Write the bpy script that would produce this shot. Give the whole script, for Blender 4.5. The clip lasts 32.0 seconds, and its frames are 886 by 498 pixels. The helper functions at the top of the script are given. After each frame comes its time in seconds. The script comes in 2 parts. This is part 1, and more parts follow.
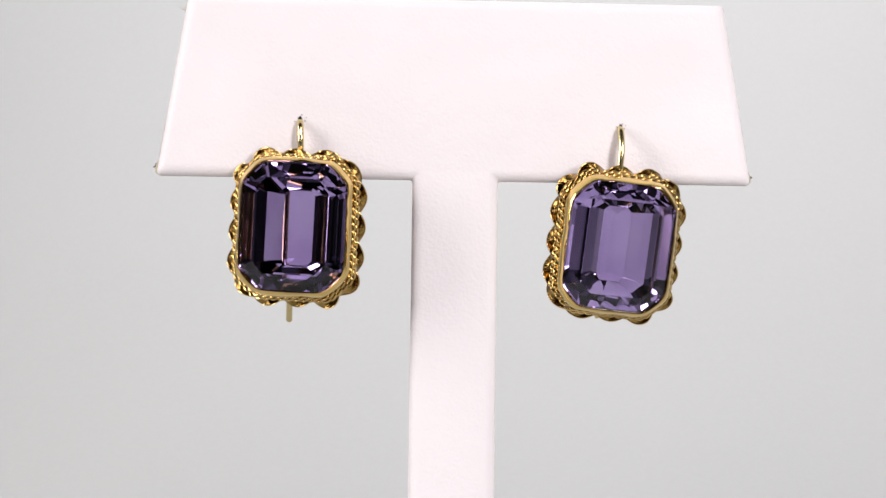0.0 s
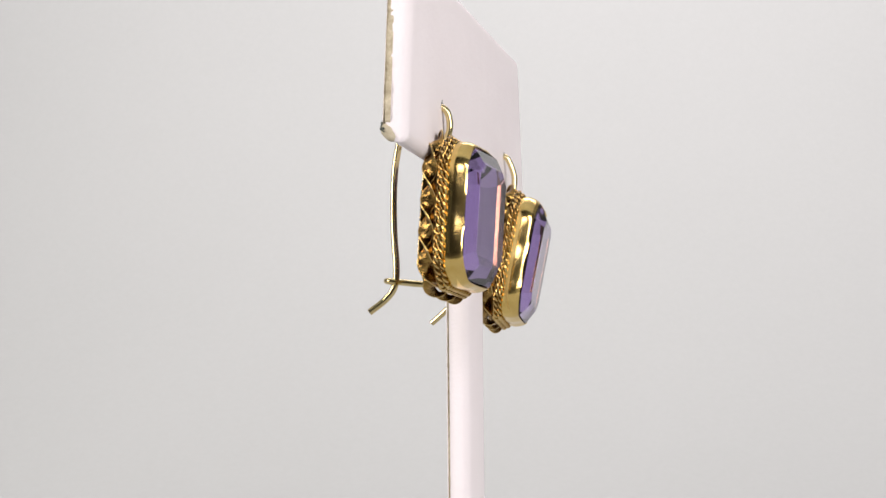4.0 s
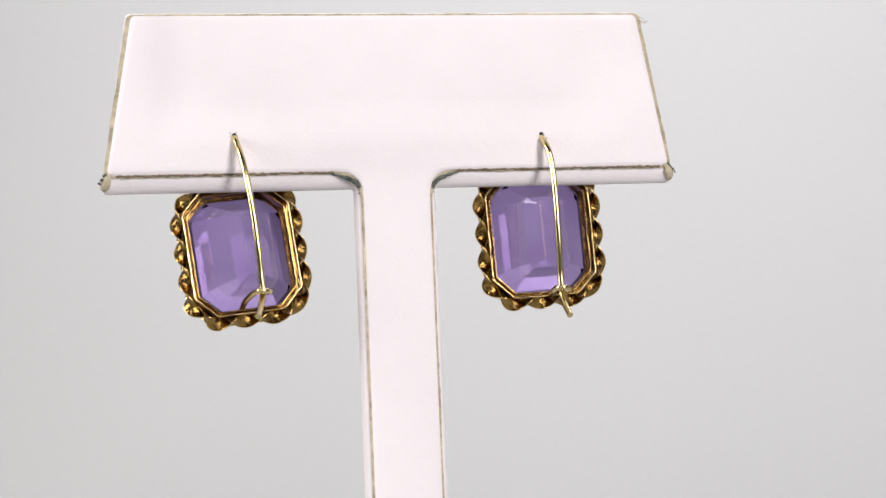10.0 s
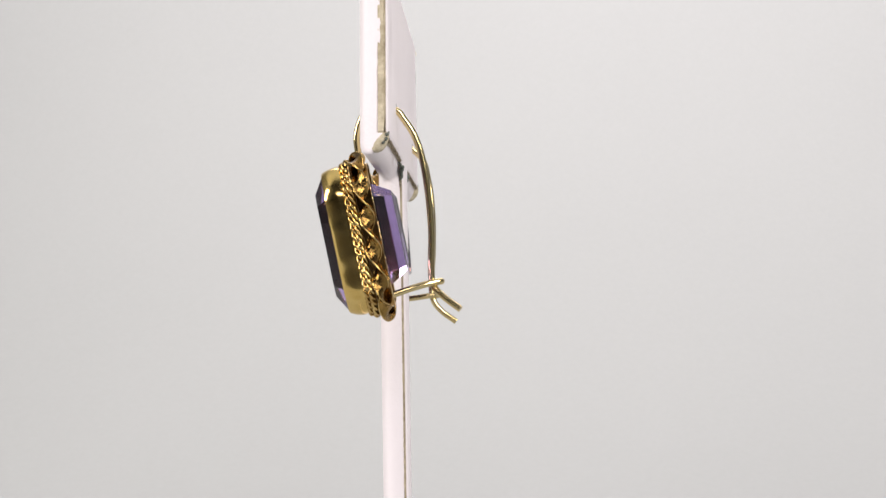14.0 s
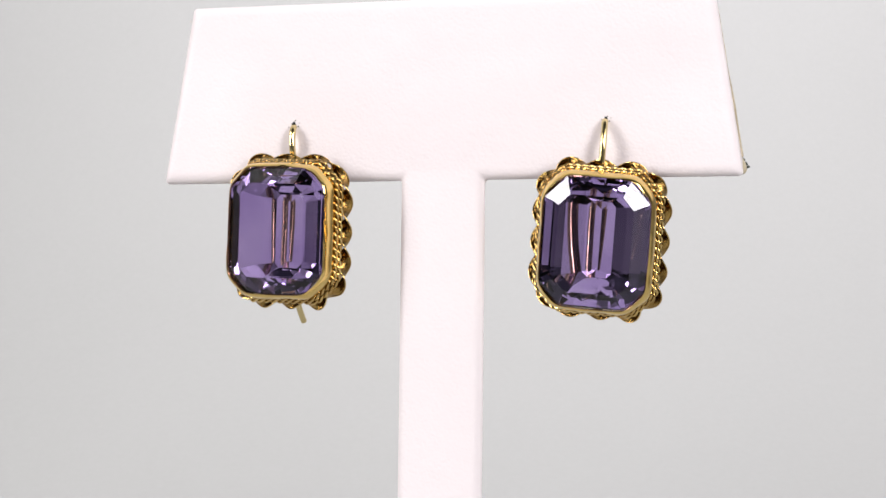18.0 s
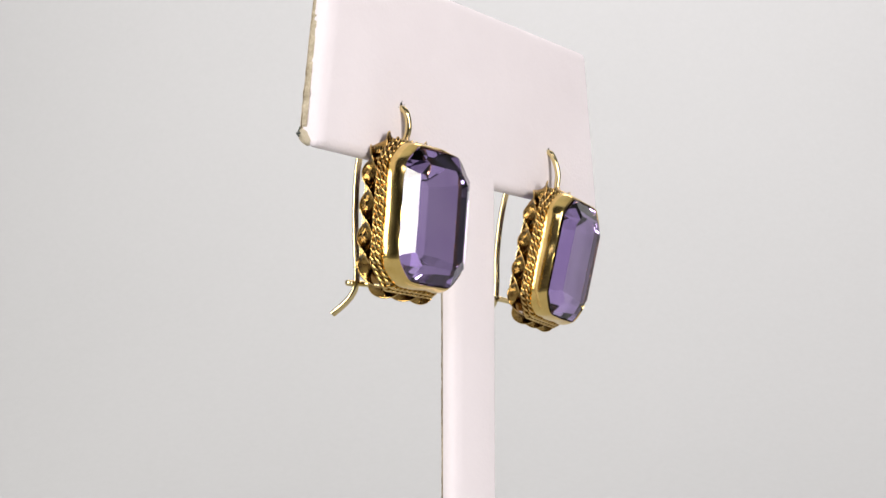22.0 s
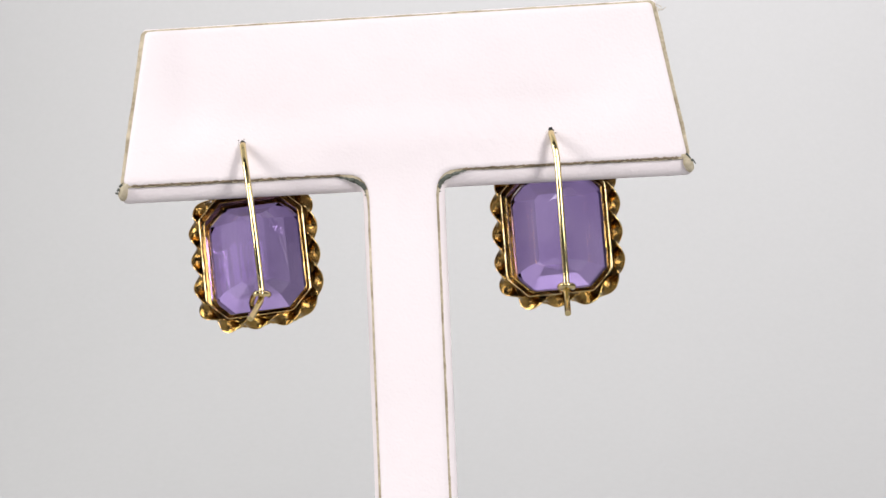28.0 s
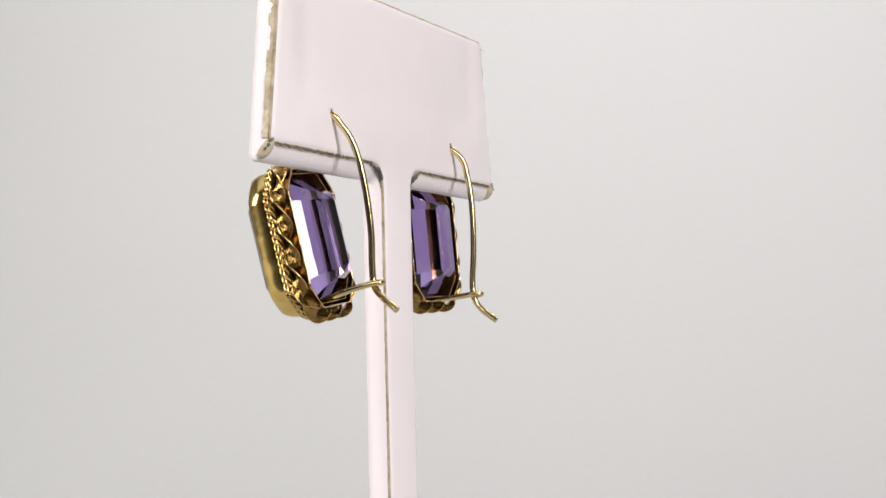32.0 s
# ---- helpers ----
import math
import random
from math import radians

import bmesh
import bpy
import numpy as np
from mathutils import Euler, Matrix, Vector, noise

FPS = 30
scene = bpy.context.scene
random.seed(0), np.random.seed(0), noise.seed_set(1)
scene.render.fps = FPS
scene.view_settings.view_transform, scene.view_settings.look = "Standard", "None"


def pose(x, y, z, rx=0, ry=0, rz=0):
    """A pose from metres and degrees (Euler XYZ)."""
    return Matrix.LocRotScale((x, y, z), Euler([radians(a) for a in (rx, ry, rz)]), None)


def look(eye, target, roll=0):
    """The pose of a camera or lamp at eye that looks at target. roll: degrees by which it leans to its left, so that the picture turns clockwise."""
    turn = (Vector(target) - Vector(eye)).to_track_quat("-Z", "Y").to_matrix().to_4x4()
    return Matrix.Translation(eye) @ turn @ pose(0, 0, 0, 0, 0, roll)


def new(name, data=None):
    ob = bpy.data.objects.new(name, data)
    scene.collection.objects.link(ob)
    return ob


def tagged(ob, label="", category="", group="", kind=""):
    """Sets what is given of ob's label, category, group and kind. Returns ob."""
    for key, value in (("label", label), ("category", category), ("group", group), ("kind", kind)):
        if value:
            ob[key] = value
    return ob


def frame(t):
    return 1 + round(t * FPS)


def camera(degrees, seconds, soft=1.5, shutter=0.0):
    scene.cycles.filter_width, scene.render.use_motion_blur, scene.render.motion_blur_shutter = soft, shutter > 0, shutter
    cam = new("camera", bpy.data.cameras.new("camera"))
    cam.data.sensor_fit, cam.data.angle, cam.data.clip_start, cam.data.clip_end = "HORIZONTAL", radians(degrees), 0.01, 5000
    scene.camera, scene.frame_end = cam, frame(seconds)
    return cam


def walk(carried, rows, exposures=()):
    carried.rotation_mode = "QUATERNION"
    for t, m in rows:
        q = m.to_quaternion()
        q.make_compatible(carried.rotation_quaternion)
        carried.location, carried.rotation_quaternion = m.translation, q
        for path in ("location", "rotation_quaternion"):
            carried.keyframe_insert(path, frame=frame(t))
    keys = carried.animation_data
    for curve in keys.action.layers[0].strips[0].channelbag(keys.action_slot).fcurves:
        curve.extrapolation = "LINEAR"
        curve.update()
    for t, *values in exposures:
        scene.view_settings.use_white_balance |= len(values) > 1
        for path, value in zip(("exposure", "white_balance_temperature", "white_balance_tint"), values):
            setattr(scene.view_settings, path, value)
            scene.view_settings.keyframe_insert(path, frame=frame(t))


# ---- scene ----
# One unit of the plan: the distance from the lens to the turning axis (187 mm).
U = 0.187
EYE_Z = 0.05
cam = camera(26.0, 32.0, soft=1.5)
walk(cam, [(0.0, pose(0, -U, EYE_Z, 94.227, 0.844, -0.402)), (32.0, pose(0, -U, EYE_Z, 94.227, 0.844, -0.402))],
     exposures=[(0.0, 0.0, 6430, 10), (4.75, 0.0, 6560, 10), (9.5, 0.0, 6430, 10), (14.2, 0.0, 6560, 10), (18.9, 0.0, 6430, 10),
                (23.6, 0.0, 6560, 10), (28.4, 0.0, 6430, 10), (32.0, 0.0, 6580, 10)])

# The turn of the stand, degrees at each full second.
TURN = [0.0, 18.69, 37.39, 56.14, 75.2, 94.38, 113.52, 132.44, 151.48, 170.24, 189.12, 208.09, 227.33, 246.48, 265.84,
        285.17, 304.46, 323.71, 342.78, 361.89, 380.96, 399.93, 418.6, 437.3, 456.1, 475.0, 494.19, 513.51, 532.56,
        551.26, 569.81, 588.43, 607.14]

# ---- light ----
world = bpy.data.worlds.new("room")
world.use_nodes = True
world.node_tree.nodes["Background"].inputs["Color"].default_value = (0.9, 0.95, 1.0, 1)
world.node_tree.nodes["Background"].inputs["Strength"].default_value = 0.03
scene.world = world


def area_lamp(name, eye, target, width, height, watts, colour):
    data = bpy.data.lights.new(name, "AREA")
    data.shape, data.size, data.size_y = "RECTANGLE", width, height
    data.energy, data.color = watts, colour
    ob = new(name, data)
    ob.matrix_world = look(eye, target)
    return ob


area_lamp("softbox_west", (-0.4915, -0.1738, 0.248), (0, 0, 0.07), 0.12, 0.33, 2.65, (1.0, 0.96, 0.905))
area_lamp("softbox_east", (0.3228, -0.412, 0.248), (0, 0, 0.07), 0.12, 0.33, 2.6, (1.0, 0.96, 0.915))
# Added frontal fill for the stand's face; no lamp is known there.
area_lamp("front_fill", (0.02, -0.46, 0.28), (0, 0, 0.07), 0.22, 0.10, 0.5, (0.98, 0.92, 1.0))
# Added fill that brightens the upper backdrop; no such lamp is known.
area_lamp("backdrop_fill", (0.06, 0.22, 0.37), (0.05, 0.34, 0.19), 0.30, 0.12, 1.05, (1.0, 0.93, 0.97))


# ---- materials ----
def material(name):
    m = bpy.data.materials.new(name)
    m.use_nodes = True
    n = m.node_tree.nodes
    return m, n, m.node_tree.links, n["Principled BSDF"]


def node(n, kind, **values):
    made = n.new(kind)
    for key, value in values.items():
        made.inputs[key.replace("_", " ")].default_value = value
    return made


def surface(name, low, high, rough, metal=0.0, grain=400.0, blotch=40.0, bump=0.1, depth=0.0002, rough_range=0.1):
    """Two-scale variation of colour, gloss and relief; grain and blotch in cycles a metre."""
    m, n, links, p = material(name)
    where = n.new("ShaderNodeTexCoord")
    fine = node(n, "ShaderNodeTexNoise", Scale=grain, Detail=4.0, Roughness=0.6)
    broad = node(n, "ShaderNodeTexNoise", Scale=blotch, Detail=3.0, Roughness=0.5)
    links.new(where.outputs["Object"], fine.inputs["Vector"])
    links.new(where.outputs["Object"], broad.inputs["Vector"])
    mix = n.new("ShaderNodeMath")
    mix.operation = "MULTIPLY_ADD"
    mix.inputs[1].default_value = 0.35
    links.new(fine.outputs["Fac"], mix.inputs[0])
    half = n.new("ShaderNodeMath")
    half.operation = "MULTIPLY"
    half.inputs[1].default_value = 0.65
    links.new(broad.outputs["Fac"], half.inputs[0])
    links.new(half.outputs[0], mix.inputs[2])
    ramp = n.new("ShaderNodeValToRGB")
    ramp.color_ramp.elements[0].position, ramp.color_ramp.elements[1].position = 0.3, 0.7
    ramp.color_ramp.elements[0].color, ramp.color_ramp.elements[1].color = (*low, 1), (*high, 1)
    links.new(mix.outputs[0], ramp.inputs["Fac"])
    links.new(ramp.outputs["Color"], p.inputs["Base Color"])
    gloss = n.new("ShaderNodeMapRange")
    gloss.inputs["To Min"].default_value, gloss.inputs["To Max"].default_value = rough - rough_range / 2, rough + rough_range / 2
    links.new(broad.outputs["Fac"], gloss.inputs["Value"])
    links.new(gloss.outputs["Result"], p.inputs["Roughness"])
    relief = node(n, "ShaderNodeBump", Strength=bump, Distance=depth)
    links.new(fine.outputs["Fac"], relief.inputs["Height"])
    links.new(relief.outputs["Normal"], p.inputs["Normal"])
    p.inputs["Metallic"].default_value = metal
    return m


def leatherette(back=False):
    """White embossed imitation leather: pores, fine creases and soft dents."""
    m, n, links, p = material("white_leatherette_back" if back else "white_leatherette")
    where = n.new("ShaderNodeTexCoord")
    pore = n.new("ShaderNodeTexVoronoi")
    pore.feature, pore.inputs["Scale"].default_value = "SMOOTH_F1", 3600.0
    crease = node(n, "ShaderNodeTexNoise", Scale=1100.0, Detail=5.0, Roughness=0.65, Distortion=0.6)
    dent = node(n, "ShaderNodeTexNoise", Scale=130.0, Detail=2.0, Roughness=0.5)
    tone = node(n, "ShaderNodeTexNoise", Scale=60.0, Detail=4.0, Roughness=0.6)
    for t in (pore, crease, dent, tone):
        links.new(where.outputs["Object"], t.inputs["Vector"])
    ramp = n.new("ShaderNodeValToRGB")
    ramp.color_ramp.elements[0].position, ramp.color_ramp.elements[1].position = 0.3, 0.7
    ramp.color_ramp.elements[0].color, ramp.color_ramp.elements[1].color = (0.815, 0.757, 0.79, 1), (0.85, 0.792, 0.825, 1)
    links.new(tone.outputs["Fac"], ramp.inputs["Fac"])
    links.new(ramp.outputs["Color"], p.inputs["Base Color"])
    normal = None
    # dents pressed in round the pinholes
    for x, z, reach in ((-0.0148, 0.0048, 0.0062), (0.0158, 0.0054, 0.0078), (0.0225, 0.0100, 0.0060), (-0.0230, 0.0125, 0.0070)):
        far = n.new("ShaderNodeVectorMath")
        far.operation = "DISTANCE"
        far.inputs[1].default_value = (x, 0.002, z)
        links.new(where.outputs["Object"], far.inputs[0])
        soft = n.new("ShaderNodeMapRange")
        soft.interpolation_type = "SMOOTHSTEP"
        soft.inputs["From Min"].default_value, soft.inputs["From Max"].default_value = 0.0, reach
        links.new(far.outputs["Value"], soft.inputs["Value"])
        b = node(n, "ShaderNodeBump", Strength=1.0, Distance=0.00018)
        links.new(soft.outputs["Result"], b.inputs["Height"])
        if normal:
            links.new(normal.outputs["Normal"], b.inputs["Normal"])
        normal = b
    for t, out, strength, depth in ((dent, "Fac", 0.35, 0.0006), (crease, "Fac", 0.22, 0.00016), (pore, "Distance", 0.4, 0.00007)):
        b = node(n, "ShaderNodeBump", Strength=strength, Distance=depth)
        links.new(t.outputs[out], b.inputs["Height"])
        if normal:
            links.new(normal.outputs["Normal"], b.inputs["Normal"])
        normal = b
    if back:
        # the field sunk between the raised borders
        spot = n.new("ShaderNodeSeparateXYZ")
        links.new(where.outputs["Object"], spot.inputs[0])
        across = n.new("ShaderNodeMath")
        across.operation = "ABSOLUTE"
        links.new(spot.outputs["X"], across.inputs[0])
        masks = []
        for source, low, high in ((across.outputs[0], 0.0245, 0.0205), (spot.outputs["Z"], 0.0042, 0.0088)):
            ease = n.new("ShaderNodeMapRange")
            ease.interpolation_type = "SMOOTHSTEP"
            ease.inputs["From Min"].default_value, ease.inputs["From Max"].default_value = low, high
            links.new(source, ease.inputs["Value"])
            masks.append(ease)
        both = n.new("ShaderNodeMath")
        both.operation = "MULTIPLY"
        for k in (0, 1):
            links.new(masks[k].outputs["Result"], both.inputs[k])
        field = node(n, "ShaderNodeBump", Strength=1.0, Distance=0.0004)
        field.invert = True
        links.new(both.outputs[0], field.inputs["Height"])
        links.new(normal.outputs["Normal"], field.inputs["Normal"])
        # pull wrinkles that fan out from an inner corner
        turned = n.new("ShaderNodeMapping")
        turned.inputs["Rotation"].default_value = (0, radians(-24), 0)
        links.new(where.outputs["Object"], turned.inputs["Vector"])
        fold = node(n, "ShaderNodeTexWave", Scale=230.0, Distortion=7.0, Detail=3.0, Detail_Scale=1.6)
        links.new(turned.outputs["Vector"], fold.inputs["Vector"])
        far = n.new("ShaderNodeVectorMath")
        far.operation = "DISTANCE"
        far.inputs[1].default_value = (-0.0068, 0.0024, 0.0048)
        links.new(where.outputs["Object"], far.inputs[0])
        near = n.new("ShaderNodeMapRange")
        near.interpolation_type = "SMOOTHSTEP"
        near.inputs["From Min"].default_value, near.inputs["From Max"].default_value = 0.0058, 0.0008
        links.new(far.outputs["Value"], near.inputs["Value"])
        pull = n.new("ShaderNodeMath")
        pull.operation = "MULTIPLY"
        links.new(fold.outputs["Fac"], pull.inputs[0])
        links.new(near.outputs["Result"], pull.inputs[1])
        crumple = node(n, "ShaderNodeBump", Strength=0.22, Distance=0.00012)
        links.new(pull.outputs[0], crumple.inputs["Height"])
        links.new(field.outputs["Normal"], crumple.inputs["Normal"])
        normal = crumple
    links.new(normal.outputs["Normal"], p.inputs["Normal"])
    p.inputs["Roughness"].default_value = 0.55
    p.inputs["Specular IOR Level"].default_value = 0.35
    return m


LEATHER = leatherette()
LEATHER_BACK = leatherette(back=True)
BOARD = surface("tan_board_edge", (0.26, 0.21, 0.13), (0.70, 0.62, 0.47), 0.8, grain=3000, blotch=700, bump=0.5)
RAW_EDGE = surface("cream_raw_edge", (0.34, 0.28, 0.18), (0.66, 0.60, 0.47), 0.8, grain=2500, blotch=700, bump=0.6)
CRACK = surface("brown_seam_line", (0.07, 0.052, 0.033), (0.30, 0.235, 0.155), 0.8, grain=4000, blotch=1200, bump=0.4)
GLUE = surface("dark_glue", (0.015, 0.022, 0.018), (0.16, 0.18, 0.15), 0.5, grain=4000, blotch=1200, bump=0.5)
HOLE = surface("pinhole_dark", (0.004, 0.006, 0.008), (0.02, 0.03, 0.035), 0.8, grain=4000, blotch=1500)
GOLD = surface("polished_gold", (0.68, 0.465, 0.14), (0.91, 0.68, 0.26), 0.18, metal=1.0, grain=900, blotch=420, bump=0.14, depth=0.0001, rough_range=0.05)
ROPE_GOLD = surface("rope_gold", (0.34, 0.19, 0.05), (0.88, 0.66, 0.27), 0.06, metal=1.0, grain=2500, blotch=500, bump=0.04, depth=0.0001, rough_range=0.06)
BRIGHT_GOLD = surface("pale_bright_gold", (0.78, 0.54, 0.22), (0.95, 0.78, 0.46), 0.16, metal=1.0, grain=2500, blotch=600, bump=0.05, depth=0.0001, rough_range=0.08)
OLD_GOLD = surface("tarnished_gold", (0.16, 0.075, 0.02), (0.55, 0.33, 0.11), 0.14, metal=1.0, grain=1700, blotch=700, bump=0.22, depth=0.00012, rough_range=0.08)
WIRE_GOLD = surface("pale_wire_gold", (0.62, 0.49, 0.23), (0.78, 0.65, 0.35), 0.18, metal=1.0, grain=1800, blotch=300, bump=0.03, depth=0.0001, rough_range=0.06)
RIBBON_GOLD = surface("dull_ribbon_gold", (0.07, 0.034, 0.011), (0.52, 0.33, 0.10), 0.11, metal=1.0, grain=1500, blotch=900, bump=0.9, depth=0.0002, rough_range=0.1)
# dark metal for the painted rope-gap shade and the stamped hallmark
GAP_AND_STAMP_DARK = surface("gap_shade_and_stamp", (0.035, 0.02, 0.008), (0.16, 0.095, 0.03), 0.4, metal=1.0, grain=2500, blotch=900, bump=0.4)
PAPER = surface("backdrop_paper", (0.376, 0.387, 0.384), (0.404, 0.415, 0.412), 0.9, grain=700, blotch=6, bump=0.05)
CLOTH = surface("roof_cloth", (0.70, 0.71, 0.72), (0.75, 0.76, 0.77), 0.9, grain=900, blotch=8, bump=0.1)
# grey for the added walls, kept low so the gold mirrors dark sides
MIRRORED_GREY = surface("mirrored_grey_wall", (0.20, 0.20, 0.205), (0.25, 0.25, 0.255), 0.9, grain=900, blotch=8, bump=0.1)
DARK = surface("dark_room_wall", (0.02, 0.02, 0.022), (0.04, 0.04, 0.042), 0.8, grain=300, blotch=5)


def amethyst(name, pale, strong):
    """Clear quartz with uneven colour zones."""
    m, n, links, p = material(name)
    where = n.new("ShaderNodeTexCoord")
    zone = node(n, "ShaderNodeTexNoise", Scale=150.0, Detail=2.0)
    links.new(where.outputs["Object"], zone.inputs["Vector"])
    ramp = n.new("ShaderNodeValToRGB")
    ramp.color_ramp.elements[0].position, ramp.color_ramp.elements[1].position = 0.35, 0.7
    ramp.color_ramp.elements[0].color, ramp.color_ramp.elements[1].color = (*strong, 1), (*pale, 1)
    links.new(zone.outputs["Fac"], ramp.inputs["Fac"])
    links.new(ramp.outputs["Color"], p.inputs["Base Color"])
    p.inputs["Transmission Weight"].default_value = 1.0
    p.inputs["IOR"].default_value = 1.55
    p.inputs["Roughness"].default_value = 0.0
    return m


# one stone's tint, darkened towards the point in place of light absorbed inside
AMETHYST = amethyst("lightened_amethyst", (0.71, 0.56, 0.97), (0.57, 0.41, 0.88))
CROWN_AMETHYST = amethyst("half_darkened_amethyst", (0.62, 0.46, 0.92), (0.48, 0.33, 0.80))
DARKENED_AMETHYST = amethyst("path_darkened_amethyst", (0.275, 0.20, 0.385), (0.185, 0.12, 0.295))


# ---- mesh helpers ----
def part(name, bm, mat, parent=None, label="", smooth=None):
    """Links a bmesh as one mesh object under a thing; smooth: degrees below which edges are shaded round."""
    bmesh.ops.recalc_face_normals(bm, faces=bm.faces[:])
    me = bpy.data.meshes.new(name)
    bm.to_mesh(me)
    bm.free()
    me.materials.append(mat)
    if smooth is not None:
        for f in me.polygons:
            f.use_smooth = True
        me.set_sharp_from_angle(angle=radians(smooth))
    ob = new(name, me)
    if parent:
        ob.parent = parent
    if label:
        ob["label"] = label
    return ob


def rounded(points, radius, n=4):
    """A closed outline in x and z with its corners rounded."""
    out = []
    count = len(points)
    for i, p in enumerate(points):
        r = radius[i] if isinstance(radius, (list, tuple)) else radius
        p = Vector(p)
        a, b = Vector(points[i - 1]) - p, Vector(points[(i + 1) % count]) - p
        if r <= 0:
            out.append(p)
            continue
        half = a.angle(b) / 2
        cut = min(r / math.tan(half), a.length * 0.48, b.length * 0.48)
        s, e = p + a.normalized() * cut, p + b.normalized() * cut
        for k in range(n + 1):
            u = k / n
            out.append(s * (1 - u) ** 2 + p * 2 * u * (1 - u) + e * u * u)
    return out


def loft(levels, close=False, cap=True):
    """Joins outlines [(points in x and z, y), ...] level by level."""
    bm = bmesh.new()
    rows = [[bm.verts.new((p[0], y, p[1])) for p in pts] for pts, y in levels]
    n = len(rows[0])
    pairs = list(zip(rows, rows[1:])) + ([(rows[-1], rows[0])] if close else [])
    for a, b in pairs:
        for i in range(n):
            bm.faces.new((a[i], a[(i + 1) % n], b[(i + 1) % n], b[i]))
    if cap and not close:
        bm.faces.new(rows[0])
        bm.faces.new(rows[-1])
    return bm


def tube(bm, points, radius, sides=10, closed=False, radii=None, caps=True):
    """A round wire along points, added to bm."""
    pts = [Vector(p) for p in points]
    count = len(pts)
    rings = []
    side = None
    for i, p in enumerate(pts):
        if closed:
            t = (pts[(i + 1) % count] - pts[i - 1]).normalized()
        else:
            t = (pts[min(i + 1, count - 1)] - pts[max(i - 1, 0)]).normalized()
        if side is None:
            side = t.orthogonal().normalized()
        side = (side - t * side.dot(t)).normalized()
        up = t.cross(side)
        r = radii[i] if radii else radius
        rings.append([bm.verts.new(p + (side * math.cos(2 * math.pi * k / sides) + up * math.sin(2 * math.pi * k / sides)) * r)
                      for k in range(sides)])
    pairs = list(zip(rings, rings[1:])) + ([(rings[-1], rings[0])] if closed else [])
    for a, b in pairs:
        for k in range(sides):
            bm.faces.new((a[k], a[(k + 1) % sides], b[(k + 1) % sides], b[k]))
    if not closed and caps:
        bm.faces.new(rings[0])
        bm.faces.new(rings[-1])
    return bm


def spline(points, n=8):
    """A smooth line through points."""
    pts = [Vector(p) for p in points]
    pts = [pts[0] * 2 - pts[1]] + pts + [pts[-1] * 2 - pts[-2]]
    out = []
    for i in range(1, len(pts) - 2):
        a, b, c, d = pts[i - 1:i + 3]
        for k in range(n):
            u = k / n
            out.append(0.5 * (2 * b + (c - a) * u + (2 * a - 5 * b + 4 * c - d) * u * u + (3 * b - a - 3 * c + d) * u ** 3))
    out.append(pts[-2])
    return out


def resample(points, n):
    """n evenly spaced points on a closed line, with its length."""
    pts = [Vector(p) for p in points]
    pts.append(pts[0])
    run = [0.0]
    for a, b in zip(pts, pts[1:]):
        run.append(run[-1] + (b - a).length)
    out, j = [], 0
    for i in range(n):
        s = run[-1] * i / n
        while run[j + 1] < s:
            j += 1
        u = (s - run[j]) / max(1e-12, run[j + 1] - run[j])
        out.append(pts[j].lerp(pts[j + 1], u))
    return out, run[-1]


def octagon(a, b, k):
    """Eight corners, counter-clockwise in x and z."""
    return [(a, -b + k), (a, b - k), (a - k, b), (-a + k, b), (-a, b - k), (-a, -b + k), (-a + k, -b), (a - k, -b)]


# ---- the setting ----
def slab(name, low, high, mat, label):
    bm = bmesh.new()
    bmesh.ops.create_cube(bm, size=1.0)
    for v in bm.verts:
        v.co = Vector([low[i] + (v.co[i] + 0.5) * (high[i] - low[i]) for i in range(3)])
    return tagged(part(name, bm, mat), label, "wall", kind="structure")


def backdrop():
    """A seamless paper sweep: level under the stand, rising in a curve behind it."""
    line = [(-0.15, 0.0), (0.12, 0.0)]
    for k in range(1, 17):
        a = math.radians(90 * k / 16)
        line.append((0.12 + 0.22 * math.sin(a), 0.22 - 0.22 * math.cos(a)))
    line.append((0.34, 0.52))
    bm = bmesh.new()
    rows = []
    for y, z in line:
        rows.append([bm.verts.new((x, y, z)) for x in (-0.38, 0.38)])
    under = []
    for i, (y, z) in enumerate(line):
        t = Vector(line[min(i + 1, len(line) - 1)]) - Vector(line[max(i - 1, 0)])
        t.normalize()
        under.append([bm.verts.new((x, y + t.y * 0.002, z - t.x * 0.002)) for x in (-0.38, 0.38)])
    for a, b in zip(rows, rows[1:]):
        bm.faces.new((a[0], a[1], b[1], b[0]))
    for a, b in zip(under, under[1:]):
        bm.faces.new((a[1], a[0], b[0], b[1]))
    for side in (0, 1):
        for i in range(len(line) - 1):
            bm.faces.new((rows[i][side], rows[i + 1][side], under[i + 1][side], under[i][side]))
    return tagged(part("backdrop", bm, PAPER, smooth=30), "plain pale grey seamless paper backdrop sweep", "backdrop", kind="structure")


backdrop()
# Unseen slabs, added to close the setting and darken what the gold mirrors.
slab("wall_west", (-0.42, -0.02, 0.0), (-0.402, 0.36, 0.5), MIRRORED_GREY, "added grey side wall, unseen, mirrored dark in the gold")
slab("wall_north", (-0.42, 0.362, -0.002), (0.42, 0.38, 0.5), MIRRORED_GREY, "added grey back wall, unseen")
slab("wall_east", (0.402, -0.02, 0.0), (0.42, 0.36, 0.5), MIRRORED_GREY, "added grey side wall, unseen, mirrored dark in the gold")
slab("floor", (-0.6, -0.91, -0.03), (0.6, 0.36, -0.004), DARK, "added dark floor, unseen, mirrored in the gold")
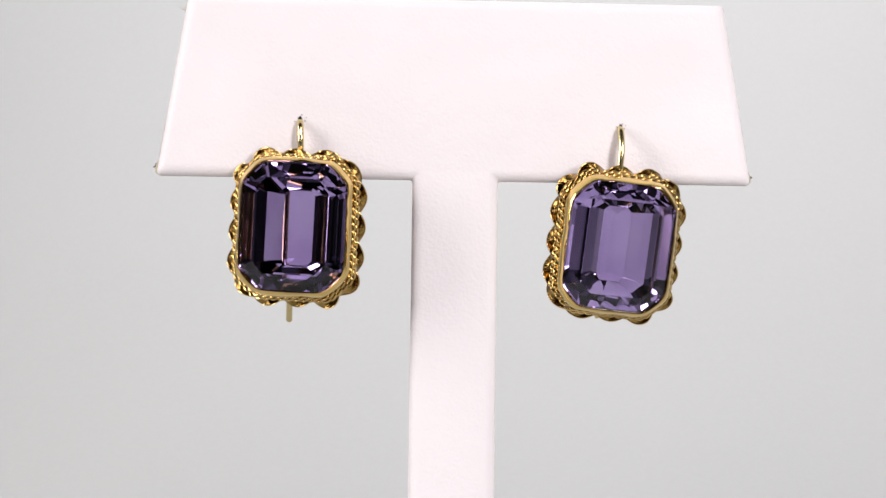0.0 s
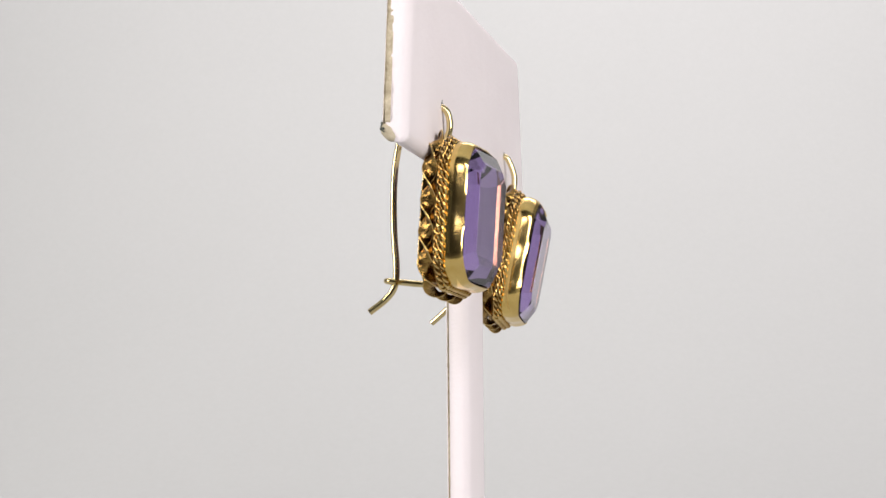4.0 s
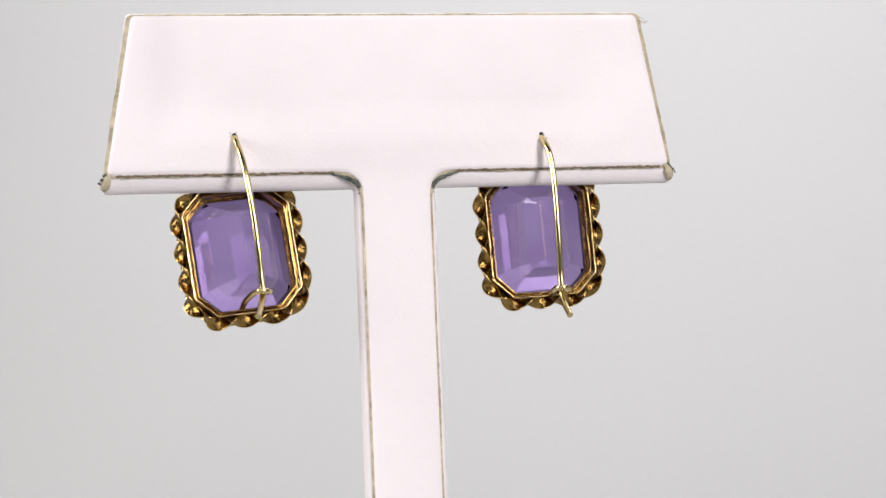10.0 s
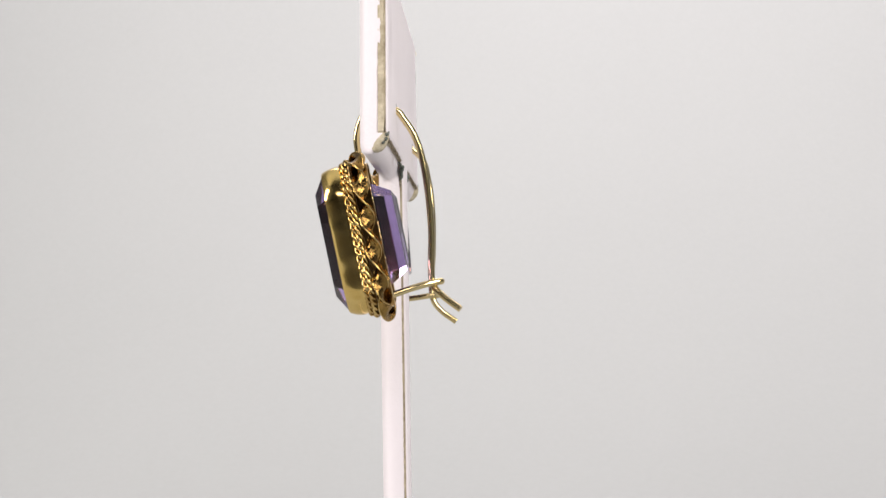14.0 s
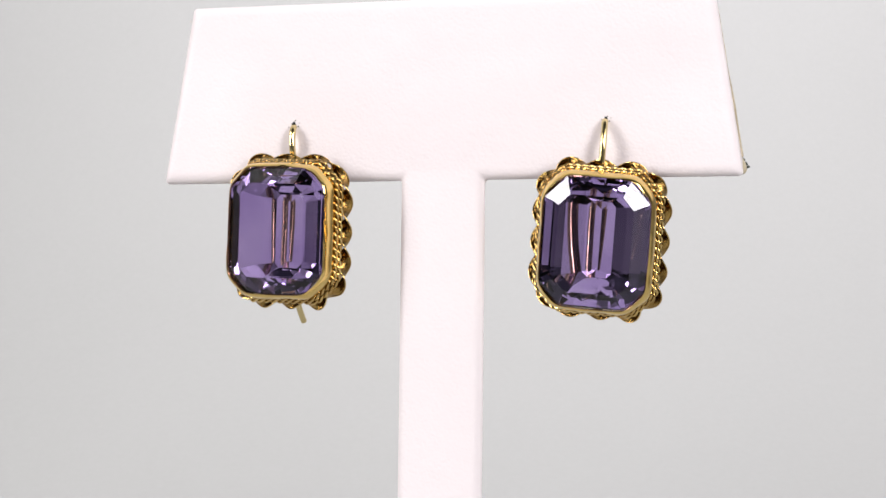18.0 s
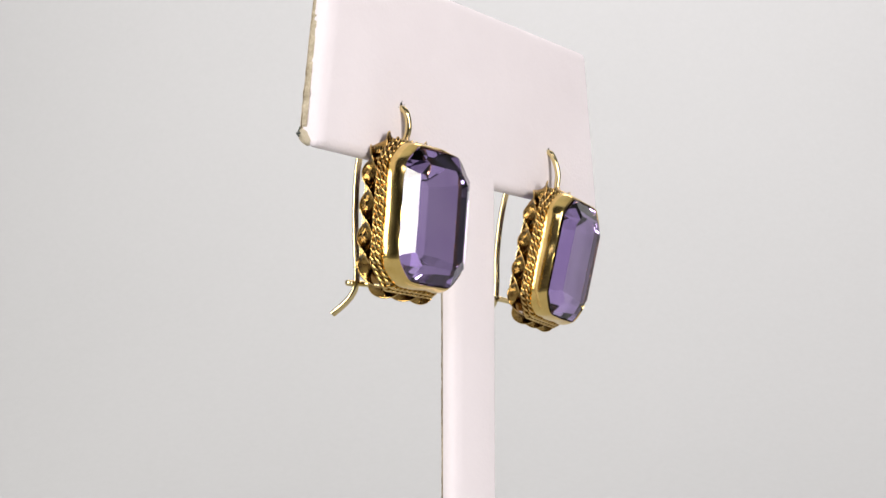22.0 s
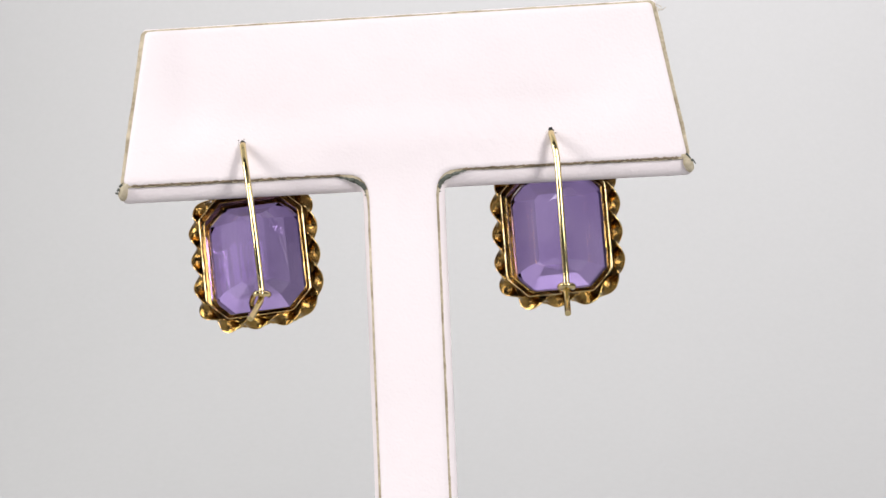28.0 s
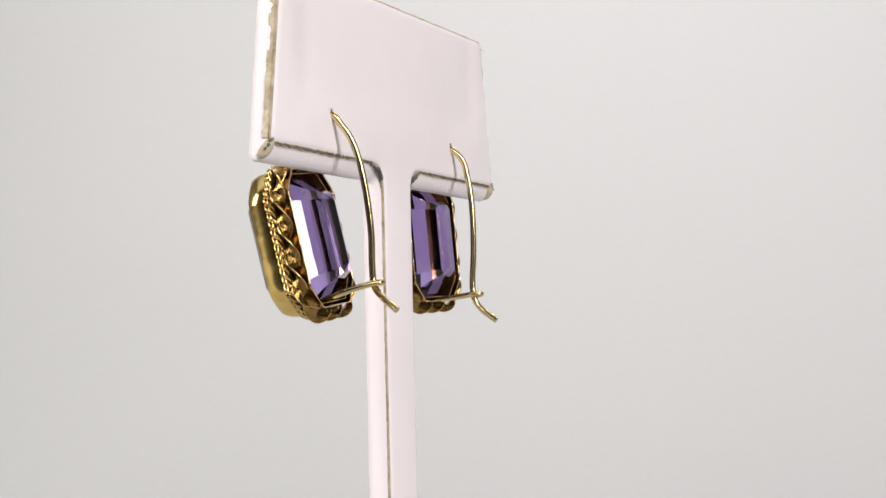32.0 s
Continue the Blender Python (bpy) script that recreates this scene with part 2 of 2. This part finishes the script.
slab("wall_south", (-0.6, -0.93, -0.002), (0.6, -0.91, 0.52), DARK, "added dark wall behind the camera, unseen")
slab("ceiling", (-0.42, -0.12, 0.502), (0.42, 0.36, 0.52), CLOTH, "added white cloth roof, unseen")

# ---- the display stand ----
STAND = pose(0.0148 * U, -0.0225 * U, EYE_Z + 0.1075 * U, 0, 1.6, 2.0)
MM = 0.001


def tee(side, bottom, column, top, corner, inner):
    """The outline of the stand's face in millimetres, drawn in by so much at its sides, lower edges, column and top."""
    k = side / 6.5
    pts = [(4.1 - column, -74.0), (4.1 - column, bottom), (28.6 - side, bottom), (25.9 - side - k, 17.6 - top),
           (-25.9 + side + k, 17.6 - top), (-28.6 + side, bottom), (-4.1 + column, bottom), (-4.1 + column, -74.0)]
    return [p * MM for p in rounded(pts, [0, inner, corner, corner, corner, corner, inner, 0], 5)]


def display_stand():
    stand = tagged(new("display_stand"), "white leatherette T-shaped earring display stand with worn seams", "stand")
    rim = []
    for k in range(6):
        a = math.radians(90 * k / 5)
        d = 1.0 * (1 - math.sin(a))
        rim.append((tee(d, d, d, d, 0.5, 0.3), 0.8 * (1 - math.cos(a)) * MM))
    rim += [(tee(0.0, 0.06, 0.02, 0.0, 0.4, 0.5), 1.05 * MM), (tee(0.02, 0.3, 0.1, 0.03, 0.5, 0.8), 1.4 * MM), (tee(0.06, 0.7, 0.25, 0.1, 0.6, 1.2), 1.7 * MM),
            (tee(0.12, 1.15, 0.42, 0.2, 0.6, 1.6), 1.9 * MM), (tee(0.22, 1.48, 0.56, 0.32, 0.7, 1.9), 1.99 * MM), (tee(0.5, 1.7, 0.8, 0.5, 0.7, 2.2), 2.02 * MM)]
    shell = part("front_cover", loft(rim), LEATHER, stand, "padded white leatherette front", smooth=60)
    edge = [Vector((p.x, p.y, 0)) for p in tee(0.1, 1.5, 0.6, 0.3, 0.7, 2.2)]
    edge, _ = resample(edge, 900)
    ragged = []
    for i, p in enumerate(edge):
        t = (edge[(i + 1) % 900] - edge[i - 1]).normalized()
        k = 0.03 + 0.09 * noise.noise(p * 1100.0) + 0.08 * noise.noise(p * 4200.0)
        ragged.append(Vector((p.x + t.y * k * MM, p.y - t.x * k * MM)))
    seam = part("seam", loft([(ragged, 1.55 * MM), (ragged, 2.02 * MM), (ragged[7:] + ragged[:7], 2.17 * MM)]), BOARD, stand, "tan raw board edge")
    back = [(tee(0.5, 1.78, 0.85, 0.5, 0.6, 2.6), 2.1 * MM), (tee(0.42, 1.66, 0.76, 0.42, 0.6, 2.5), 2.2 * MM),
            (tee(0.5, 1.75, 0.85, 0.5, 0.6, 2.5), 2.32 * MM), (tee(0.9, 2.1, 1.2, 0.9, 0.6, 2.5), 2.4 * MM)]
    rear = part("back_panel", loft(back), LEATHER_BACK, stand, "white leatherette back panel", smooth=60)
    parts = [shell, seam, rear]
    # the dark broken line along the lower fold
    for side in (-1, 1):
        rng = random.Random(41 + side)
        bm = bmesh.new()
        x = 27.3
        while x > 6.6:
            run = rng.uniform(0.7, 2.4)
            line = [Vector((side * (x - run * k / 8), 2.2 + rng.uniform(-0.04, 0.04), 1.6 + rng.uniform(-0.07, 0.07))) * MM for k in range(9)]
            tube(bm, line, 0, 6, radii=[rng.uniform(0.06, 0.16) * MM for _ in line])
            x -= run - rng.uniform(-0.12, 0.1)
        parts.append(part("seam_crack", bm, CRACK, stand, "dark broken seam line", smooth=70))
    # punched holes where the wires go through, ragged at the rim
    inv = STAND.inverted()
    for x, y, z, face in ((-0.0641, -0.0245, 0.1394, -0.02), (0.1003, -0.0211, 0.1338, -0.02), (-0.0650, -0.0109, 0.1352, 2.41), (0.0997, -0.0051, 0.1328, 2.41)):
        c = inv @ Vector((x * U, y * U, z * U + EYE_Z))
        rng = random.Random(round(x * 1e4))
        loop = []
        for k in range(14):
            a = 2 * math.pi * k / 14
            r = (0.26 if face < 0 else 0.3) * rng.uniform(0.7, 1.15)
            loop.append(Vector((c.x + r * 0.9 * MM * math.cos(a), c.z + (0.04 if face < 0 else 0.16) * MM + r * 1.2 * MM * math.sin(a))))
        parts.append(part("wire_hole", loft([(loop, (face - 0.015) * MM), (loop, (face + 0.015) * MM)]), HOLE, stand, "dark punched hole"))
        # crumbs of torn backing at the rim
        bm = bmesh.new()
        for k in range(7):
            a, d = rng.uniform(-0.4, 3.5), rng.uniform(0.32, 0.62) * MM
            bmesh.ops.create_icosphere(bm, subdivisions=1, radius=rng.uniform(0.03, 0.075) * MM,
                                       matrix=Matrix.Translation((c.x + d * math.cos(a), face * MM, c.z + d * math.sin(a))) @ Matrix.Diagonal((1.2, 0.5, 0.8, 1)))
        parts.append(part("torn_rim", bm, GLUE, stand, "dark crumbs of torn backing", smooth=80))
    # dried glue in the inner corners behind
    for side in (-1, 1):
        rng = random.Random(11 + side)
        bm = bmesh.new()
        for k in range(22):
            u = k / 21
            p = Vector((side * (3.7 + 2.9 * u * u), 2.08 + 0.2 * math.sin(3.0 * u) + rng.uniform(-0.1, 0.1), -0.5 + 2.0 * u ** 0.6))
            bmesh.ops.create_icosphere(bm, subdivisions=2, radius=rng.uniform(0.10, 0.18) * (0.6 + math.sin(math.pi * u)) * MM,
                                       matrix=Matrix.Translation(p * MM) @ Matrix.Diagonal((1.4, 0.7, 0.8, 1)))
        parts.append(part("glue_spot", bm, GLUE, stand, "dark dried glue in the corner", smooth=80))
    # the folded ends of the lower corners: a raw edge that runs down to the tip and a small dark hollow
    for side in (-1, 1):
        line = spline([Vector((side * x, y, z)) * MM for x, y, z in ((27.6, 2.15, 1.9), (28.05, 2.05, 1.55), (28.28, 1.8, 1.0), (28.4, 1.45, 0.6), (28.4, 1.1, 0.42))], 6)
        rng = random.Random(29 + side)
        parts.append(part("corner_seam", tube(bmesh.new(), line, 0, 8, radii=[(0.2 + 0.3 * math.sin(math.pi * i / 25)) * (1 + 0.25 * noise.noise(p * 1500.0)) * MM for i, p in enumerate(line)]), RAW_EDGE, stand, "frayed tan corner edge", smooth=70))
        bm = bmesh.new()
        for k in range(9):
            u = k / 8
            p = Vector((side * (28.15 + 0.8 * u), 2.42 - 0.4 * u + rng.uniform(-0.1, 0.1), 1.95 - 1.0 * u + rng.uniform(-0.1, 0.1))) * MM
            bmesh.ops.create_icosphere(bm, subdivisions=1, radius=rng.uniform(0.07, 0.16) * MM, matrix=Matrix.Translation(p))
        parts.append(part("fold_hollow", bm, GLUE, stand, "dark hollow of the folded corner", smooth=80))
    # a few loose threads at a worn corner
    rng = random.Random(7)
    for k in range(4):
        start = Vector((-25.6 + rng.uniform(-0.2, 0.2), 2.1, 17.0 + rng.uniform(-0.6, 0.3)))
        line = [start]
        for j in range(4):
            line.append(line[-1] + Vector((rng.uniform(-0.45, 0.1), rng.uniform(-0.1, 0.2), rng.uniform(-0.3, 0.35))))
        parts.append(part("loose_thread", tube(bmesh.new(), spline([p * MM for p in line], 4), 0.03 * MM, 5), BOARD, stand, "fine loose tan thread", smooth=80))
    for ob in parts:
        ob.matrix_local = STAND
    return stand


stand = display_stand()

# ---- the earrings ----


def earring(m, wire, hook, stone_turn, pavilion, label):
    """One drop earring; m: the pose of the middle of its bezel's rim, wire and hook: lines in the stand's space,
    stone_turn: degrees by which the stone sits askew in its bezel,
    pavilion: the steps of its cut below the girdle (half width, half length, corner, depth)."""
    thing = tagged(new("earring"), label, "earring", "pair of earrings")
    thing.matrix_world = m
    inv = m.inverted()

    def mm(points):
        return [Vector(p) * MM for p in points]

    # the cut stone
    rings = [(3.45, 4.5, 1.05, -1.85), (4.88, 5.96, 1.95, -0.95), (4.98, 6.06, 2.0, -0.3)] + pavilion
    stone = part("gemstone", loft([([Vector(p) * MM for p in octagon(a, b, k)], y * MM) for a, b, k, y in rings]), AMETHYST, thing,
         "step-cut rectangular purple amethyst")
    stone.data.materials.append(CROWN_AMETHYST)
    stone.data.materials.append(DARKENED_AMETHYST)
    # each zone's tint paints in the light lost inside the stone
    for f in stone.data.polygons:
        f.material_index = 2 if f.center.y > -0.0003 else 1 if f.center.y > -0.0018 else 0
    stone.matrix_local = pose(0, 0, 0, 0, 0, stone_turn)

    # the bezel
    def ring(a, b, k, r):
        """An eight-sided band with soft corners and sides that bulge a little."""
        base = [Vector(p) for p in octagon(a, b, k - 0.1)]
        bowed = []
        for i, p in enumerate(base):
            q = base[(i + 1) % 8]
            out = Vector((q.y - p.y, p.x - q.x)).normalized()
            bowed += [p, p.lerp(q, 0.3) + out * 0.05, p.lerp(q, 0.5) + out * 0.07, p.lerp(q, 0.7) + out * 0.05]
        pts, _ = resample([Vector((p.x, 0, p.y)) for p in rounded(bowed, r * 2.2, 6)], 144)
        for _ in range(4):
            pts = [(pts[i - 1] + pts[i] * 2 + pts[(i + 1) % 144]) / 4 for i in range(144)]
        return [Vector((p.x, p.z)) * MM for p in pts]
    prof = [(5.0, 6.09, 1.98, -0.5), (4.94, 6.03, 1.96, -0.82), (5.0, 6.09, 1.98, -0.92), (5.08, 6.17, 2.0, -0.86), (5.18, 6.26, 2.02, -0.68),
            (5.3, 6.38, 2.05, -0.35), (5.38, 6.46, 2.07, 0.02), (5.4, 6.48, 2.08, 0.4), (5.33, 6.41, 2.06, 0.85), (5.2, 6.29, 2.03, 1.5),
            (5.08, 6.17, 2.0, 1.5), (5.06, 6.15, 1.99, 1.0)]
    levels = []
    for j, (a, b, k, y) in enumerate(prof):
        pts = []
        for p in ring(a, b, k, 0.4):
            q = Vector((p.x * 450.0, p.y * 450.0, y * 0.12 + m.translation.x * 900))
            wave = (noise.noise(q) * 0.15 + noise.noise(q * 2.3) * 0.03) * (1.0 if 2 < j < 10 else 0.1)
            pts.append(p + p.normalized() * wave * MM)
        levels.append((pts, (y + 0.04 * noise.noise(Vector((pts[0].x, j * 3.1, 0))) if 0 < j < 5 else y) * MM))
    part("bezel", loft(levels, close=True), GOLD, thing, "smooth polished gold bezel", smooth=40)

    # two twisted rope wires
    for a, b, y, r in ((5.46, 6.52, 1.0, 0.155), (5.68, 6.73, 1.40, 0.155)):
        line = [Vector((p.x, 0, p.y)) for p in rounded(octagon(a, b, 2.1), 1.0, 5)]
        pts, length = resample(line, 400)
        turns = round(length / 1.42)
        bm = bmesh.new()
        for half in (0, 1):
            strand = []
            for i, p in enumerate(pts):
                t = (pts[(i + 1) % 400] - pts[i - 1]).normalized()
                out = t.cross(Vector((0, 1, 0)))
                ang = 2 * math.pi * turns * i / 400 + math.pi * half
                strand.append((p + Vector((0, y, 0)) + (out * math.cos(ang) + Vector((0, 1, 0)) * math.sin(ang)) * r) * MM)
            tube(bm, strand, r * 0.9 * MM, 8, closed=True)
        part("rope_border", bm, ROPE_GOLD, thing, "twisted gold rope wire", smooth=80)

    # a dark band added behind the ropes, painting shade into their gaps
    part("rope_gap_band", loft([(ring(5.38, 6.44, 2.06, 0.5), 0.95 * MM), (ring(5.6, 6.66, 2.1, 0.5), 1.4 * MM), (ring(5.6, 6.66, 2.1, 0.5), 1.75 * MM),
                              (ring(5.3, 6.38, 2.0, 0.5), 1.75 * MM), (ring(5.3, 6.38, 2.0, 0.5), 0.95 * MM)], close=True), GAP_AND_STAMP_DARK, thing, "dark band, shade painted behind the ropes", smooth=40)

    # the wavy twisted ribbon
    line = [Vector((p.x, 0, p.y)) for p in rounded(octagon(5.85, 6.85, 2.1), 1.4, 6)]
    n = 380
    pts, length = resample(line, n)
    lobes = 16
    bm = bmesh.new()
    rows, rims = [], ([], [])
    for i, p in enumerate(pts):
        t = (pts[(i + 1) % n] - pts[i - 1]).normalized()
        out = t.cross(Vector((0, 1, 0)))
        ang = math.pi * lobes * i / n
        d = out * math.cos(ang) + Vector((0, 1, 0)) * math.sin(ang)
        e = t.cross(d)
        row = []
        for w, h in ((-0.62, 0.03), (-0.3, 0.035), (0.0, 0.04), (0.3, 0.035), (0.62, 0.03), (0.62, -0.03), (0.3, -0.035), (0.0, -0.04), (-0.3, -0.035), (-0.62, -0.03)):
            dent = noise.noise(Vector((p.x * 1.7 + w, p.z * 1.7, m.translation.x * 900)))
            row.append(bm.verts.new((p + Vector((0, 2.34, 0)) + d * w + e * (h + 0.08 * dent)) * MM))
        for side in (0, 1):
            rims[side].append((p + Vector((0, 2.34, 0)) + d * (0.63 if side else -0.63)) * MM)
        rows.append(row)
    for i in range(n):
        a, b = rows[i], rows[(i + 1) % n]
        if i == n - 1 and lobes % 2:
            b = b[5:] + b[:5]
        for k in range(10):
            bm.faces.new((a[k], a[(k + 1) % 10], b[(k + 1) % 10], b[k]))
    part("ribbon_border", bm, RIBBON_GOLD, thing, "scalloped twisted gold ribbon", smooth=60)
    for line in rims:
        part("ribbon_edge", tube(bmesh.new(), line, 0.075 * MM, 7, closed=True), ROPE_GOLD, thing, "bright thin ribbon edge", smooth=80)
    # the seat of the stone
    part("bezel_seat", loft([(ring(5.1, 6.1, 1.92, 0.4), 0.95 * MM), (ring(4.62, 5.62, 1.75, 0.4), 0.95 * MM), (ring(4.62, 5.62, 1.75, 0.4), 1.1 * MM),
                             (ring(5.1, 6.1, 1.92, 0.4), 1.1 * MM)], close=True), RIBBON_GOLD, thing, smooth=40)

    # the collar rails that hold the stone from behind, each with a thin bright lip
    def collar(a, b, k):
        return [p * MM for p in rounded(octagon(a, b, k), 0.3, 3)]
    for a, b, k, y0, y1, thick, mat in ((5.28, 6.32, 2.0, 1.5, 3.12, 0.065, BRIGHT_GOLD), (4.86, 5.92, 1.85, 1.4, 2.82, 0.05, ROPE_GOLD)):
        rail = part("gallery_rail", loft([(collar(a, b, k), y0 * MM), (collar(a, b, k), y1 * MM), (collar(a - 0.07, b - 0.07, k), y1 * MM),
                                          (collar(a - 0.07, b - 0.07, k), y0 * MM)], close=True), OLD_GOLD, thing, smooth=40)
        if a > 5 and m.translation.x < 0:
            bm = bmesh.new()
            for n, (tall, wide) in enumerate(((0.55, 0.12), (0.5, 0.3), (0.55, 0.12), (0.5, 0.28), (0.45, 0.3))):
                bmesh.ops.create_cube(bm, size=1.0, matrix=Matrix.Translation(Vector((a - 0.075, 2.45, -2.6 + 0.55 * n)) * MM)
                                      @ Matrix.Diagonal((0.03 * MM, tall * MM, wide * MM, 1)))
            part("hallmark", bm, GAP_AND_STAMP_DARK, rail, "worn stamped hallmark")
        lip = [Vector((p.x, y1 * MM, p.y)) for p in collar(a - 0.03, b - 0.03, k)]
        lip, _ = resample(lip, 160)
        part("rail_lip", tube(bmesh.new(), lip, 0, 8, closed=True, radii=[max(0.02, thick + 0.05 * noise.noise(p * 900.0)) * MM for p in lip]), mat, rail,
             "thin bright lip", smooth=80)

    # the wire through the stand and the catch below
    def place(points):
        return [inv @ Vector((x * U, y * U, z * U + EYE_Z)) for x, y, z in points]
    rod = spline(place(wire), 8)
    part("ear_wire", tube(bmesh.new(), rod, 0.31 * MM, 14), WIRE_GOLD, thing, "plain round gold ear wire", smooth=60)
    rod = spline(place(hook), 8)
    part("catch", tube(bmesh.new(), rod, 0.29 * MM, 14), WIRE_GOLD, thing, "hooked gold wire catch", smooth=60)
    return thing


LEFT = pose(-0.0669 * U, -0.0403 * U, EYE_Z + 0.0830 * U, 3.1, 4.1, -3.6)
RIGHT = pose(0.0965 * U, -0.0312 * U, EYE_Z + 0.0716 * U, 10.9, 7.1, 4.5)
left_wire = [(-0.064, -0.026, 0.1195), (-0.0638, -0.0290, 0.128), (-0.0640, -0.0275, 0.1365), (-0.0645, -0.0215, 0.1388), (-0.0650, -0.0125, 0.1348),
             (-0.0669, -0.0063, 0.1280), (-0.0683, -0.0043, 0.1200), (-0.0692, -0.0025, 0.1080), (-0.0701, -0.0018, 0.0920),
             (-0.0710, -0.0022, 0.0750), (-0.0718, -0.0033, 0.0600), (-0.0721, -0.0022, 0.0505), (-0.0725, 0.0022, 0.0445), (-0.0733, 0.0102, 0.0385)]
left_hook = [(-0.070, -0.0220, 0.0510), (-0.0692, -0.0120, 0.0520), (-0.0686, -0.0040, 0.0530), (-0.0698, 0.0008, 0.0535), (-0.0724, 0.0016, 0.0535),
             (-0.0752, -0.0005, 0.0532), (-0.0754, -0.0035, 0.0527)]
right_wire = [(0.0990, -0.0250, 0.1120), (0.1000, -0.0255, 0.121), (0.1003, -0.0228, 0.1297), (0.1000, -0.0192, 0.1333), (0.0997, -0.0075, 0.1330),
              (0.0983, -0.0028, 0.1280), (0.0962, 0.0020, 0.1200), (0.0938, 0.0054, 0.1080), (0.0912, 0.0075, 0.0920),
              (0.0890, 0.0085, 0.0750), (0.0874, 0.0080, 0.0600), (0.0867, 0.0088, 0.0505), (0.0881, 0.0140, 0.0445), (0.0900, 0.0218, 0.0385)]
right_hook = [(0.0960, -0.0140, 0.0440), (0.0948, -0.0040, 0.0475), (0.0925, 0.0040, 0.0500), (0.0902, 0.0096, 0.0515), (0.0884, 0.0126, 0.0520),
              (0.0856, 0.0124, 0.0520), (0.0832, 0.0095, 0.0518), (0.0834, 0.0062, 0.0515)]
left_cut = [(4.45, 5.5, 1.7, 1.35), (2.95, 4.35, 1.05, 3.05), (1.45, 3.55, 0.45, 4.57), (0.04, 2.85, 0.02, 4.8)]
right_cut = [(4.4, 5.5, 1.7, 1.6), (3.2, 4.5, 1.1, 3.13), (1.35, 3.6, 0.45, 4.69), (0.04, 2.85, 0.02, 5.1)]
earring_a = earring(LEFT, left_wire, left_hook, -3.0, left_cut, "gold drop earring with purple amethyst in scalloped rope frame")
earring_b = earring(RIGHT, right_wire, right_hook, 1.5, right_cut, "gold drop earring with purple amethyst, leaning forward at the top")


def turn_at(t):
    i = min(int(t), 31)
    return TURN[i] + (TURN[i + 1] - TURN[i]) * (t - i)


def motions():
    """The stand turns on its axis and carries both earrings round."""
    times = [k * 0.25 for k in range(129)]
    for thing, rest in ((stand, Matrix.Identity(4)), (earring_a, LEFT), (earring_b, RIGHT)):
        walk(thing, [(t, pose(0, 0, 0, 0, 0, turn_at(t)) @ rest) for t in times])


motions()
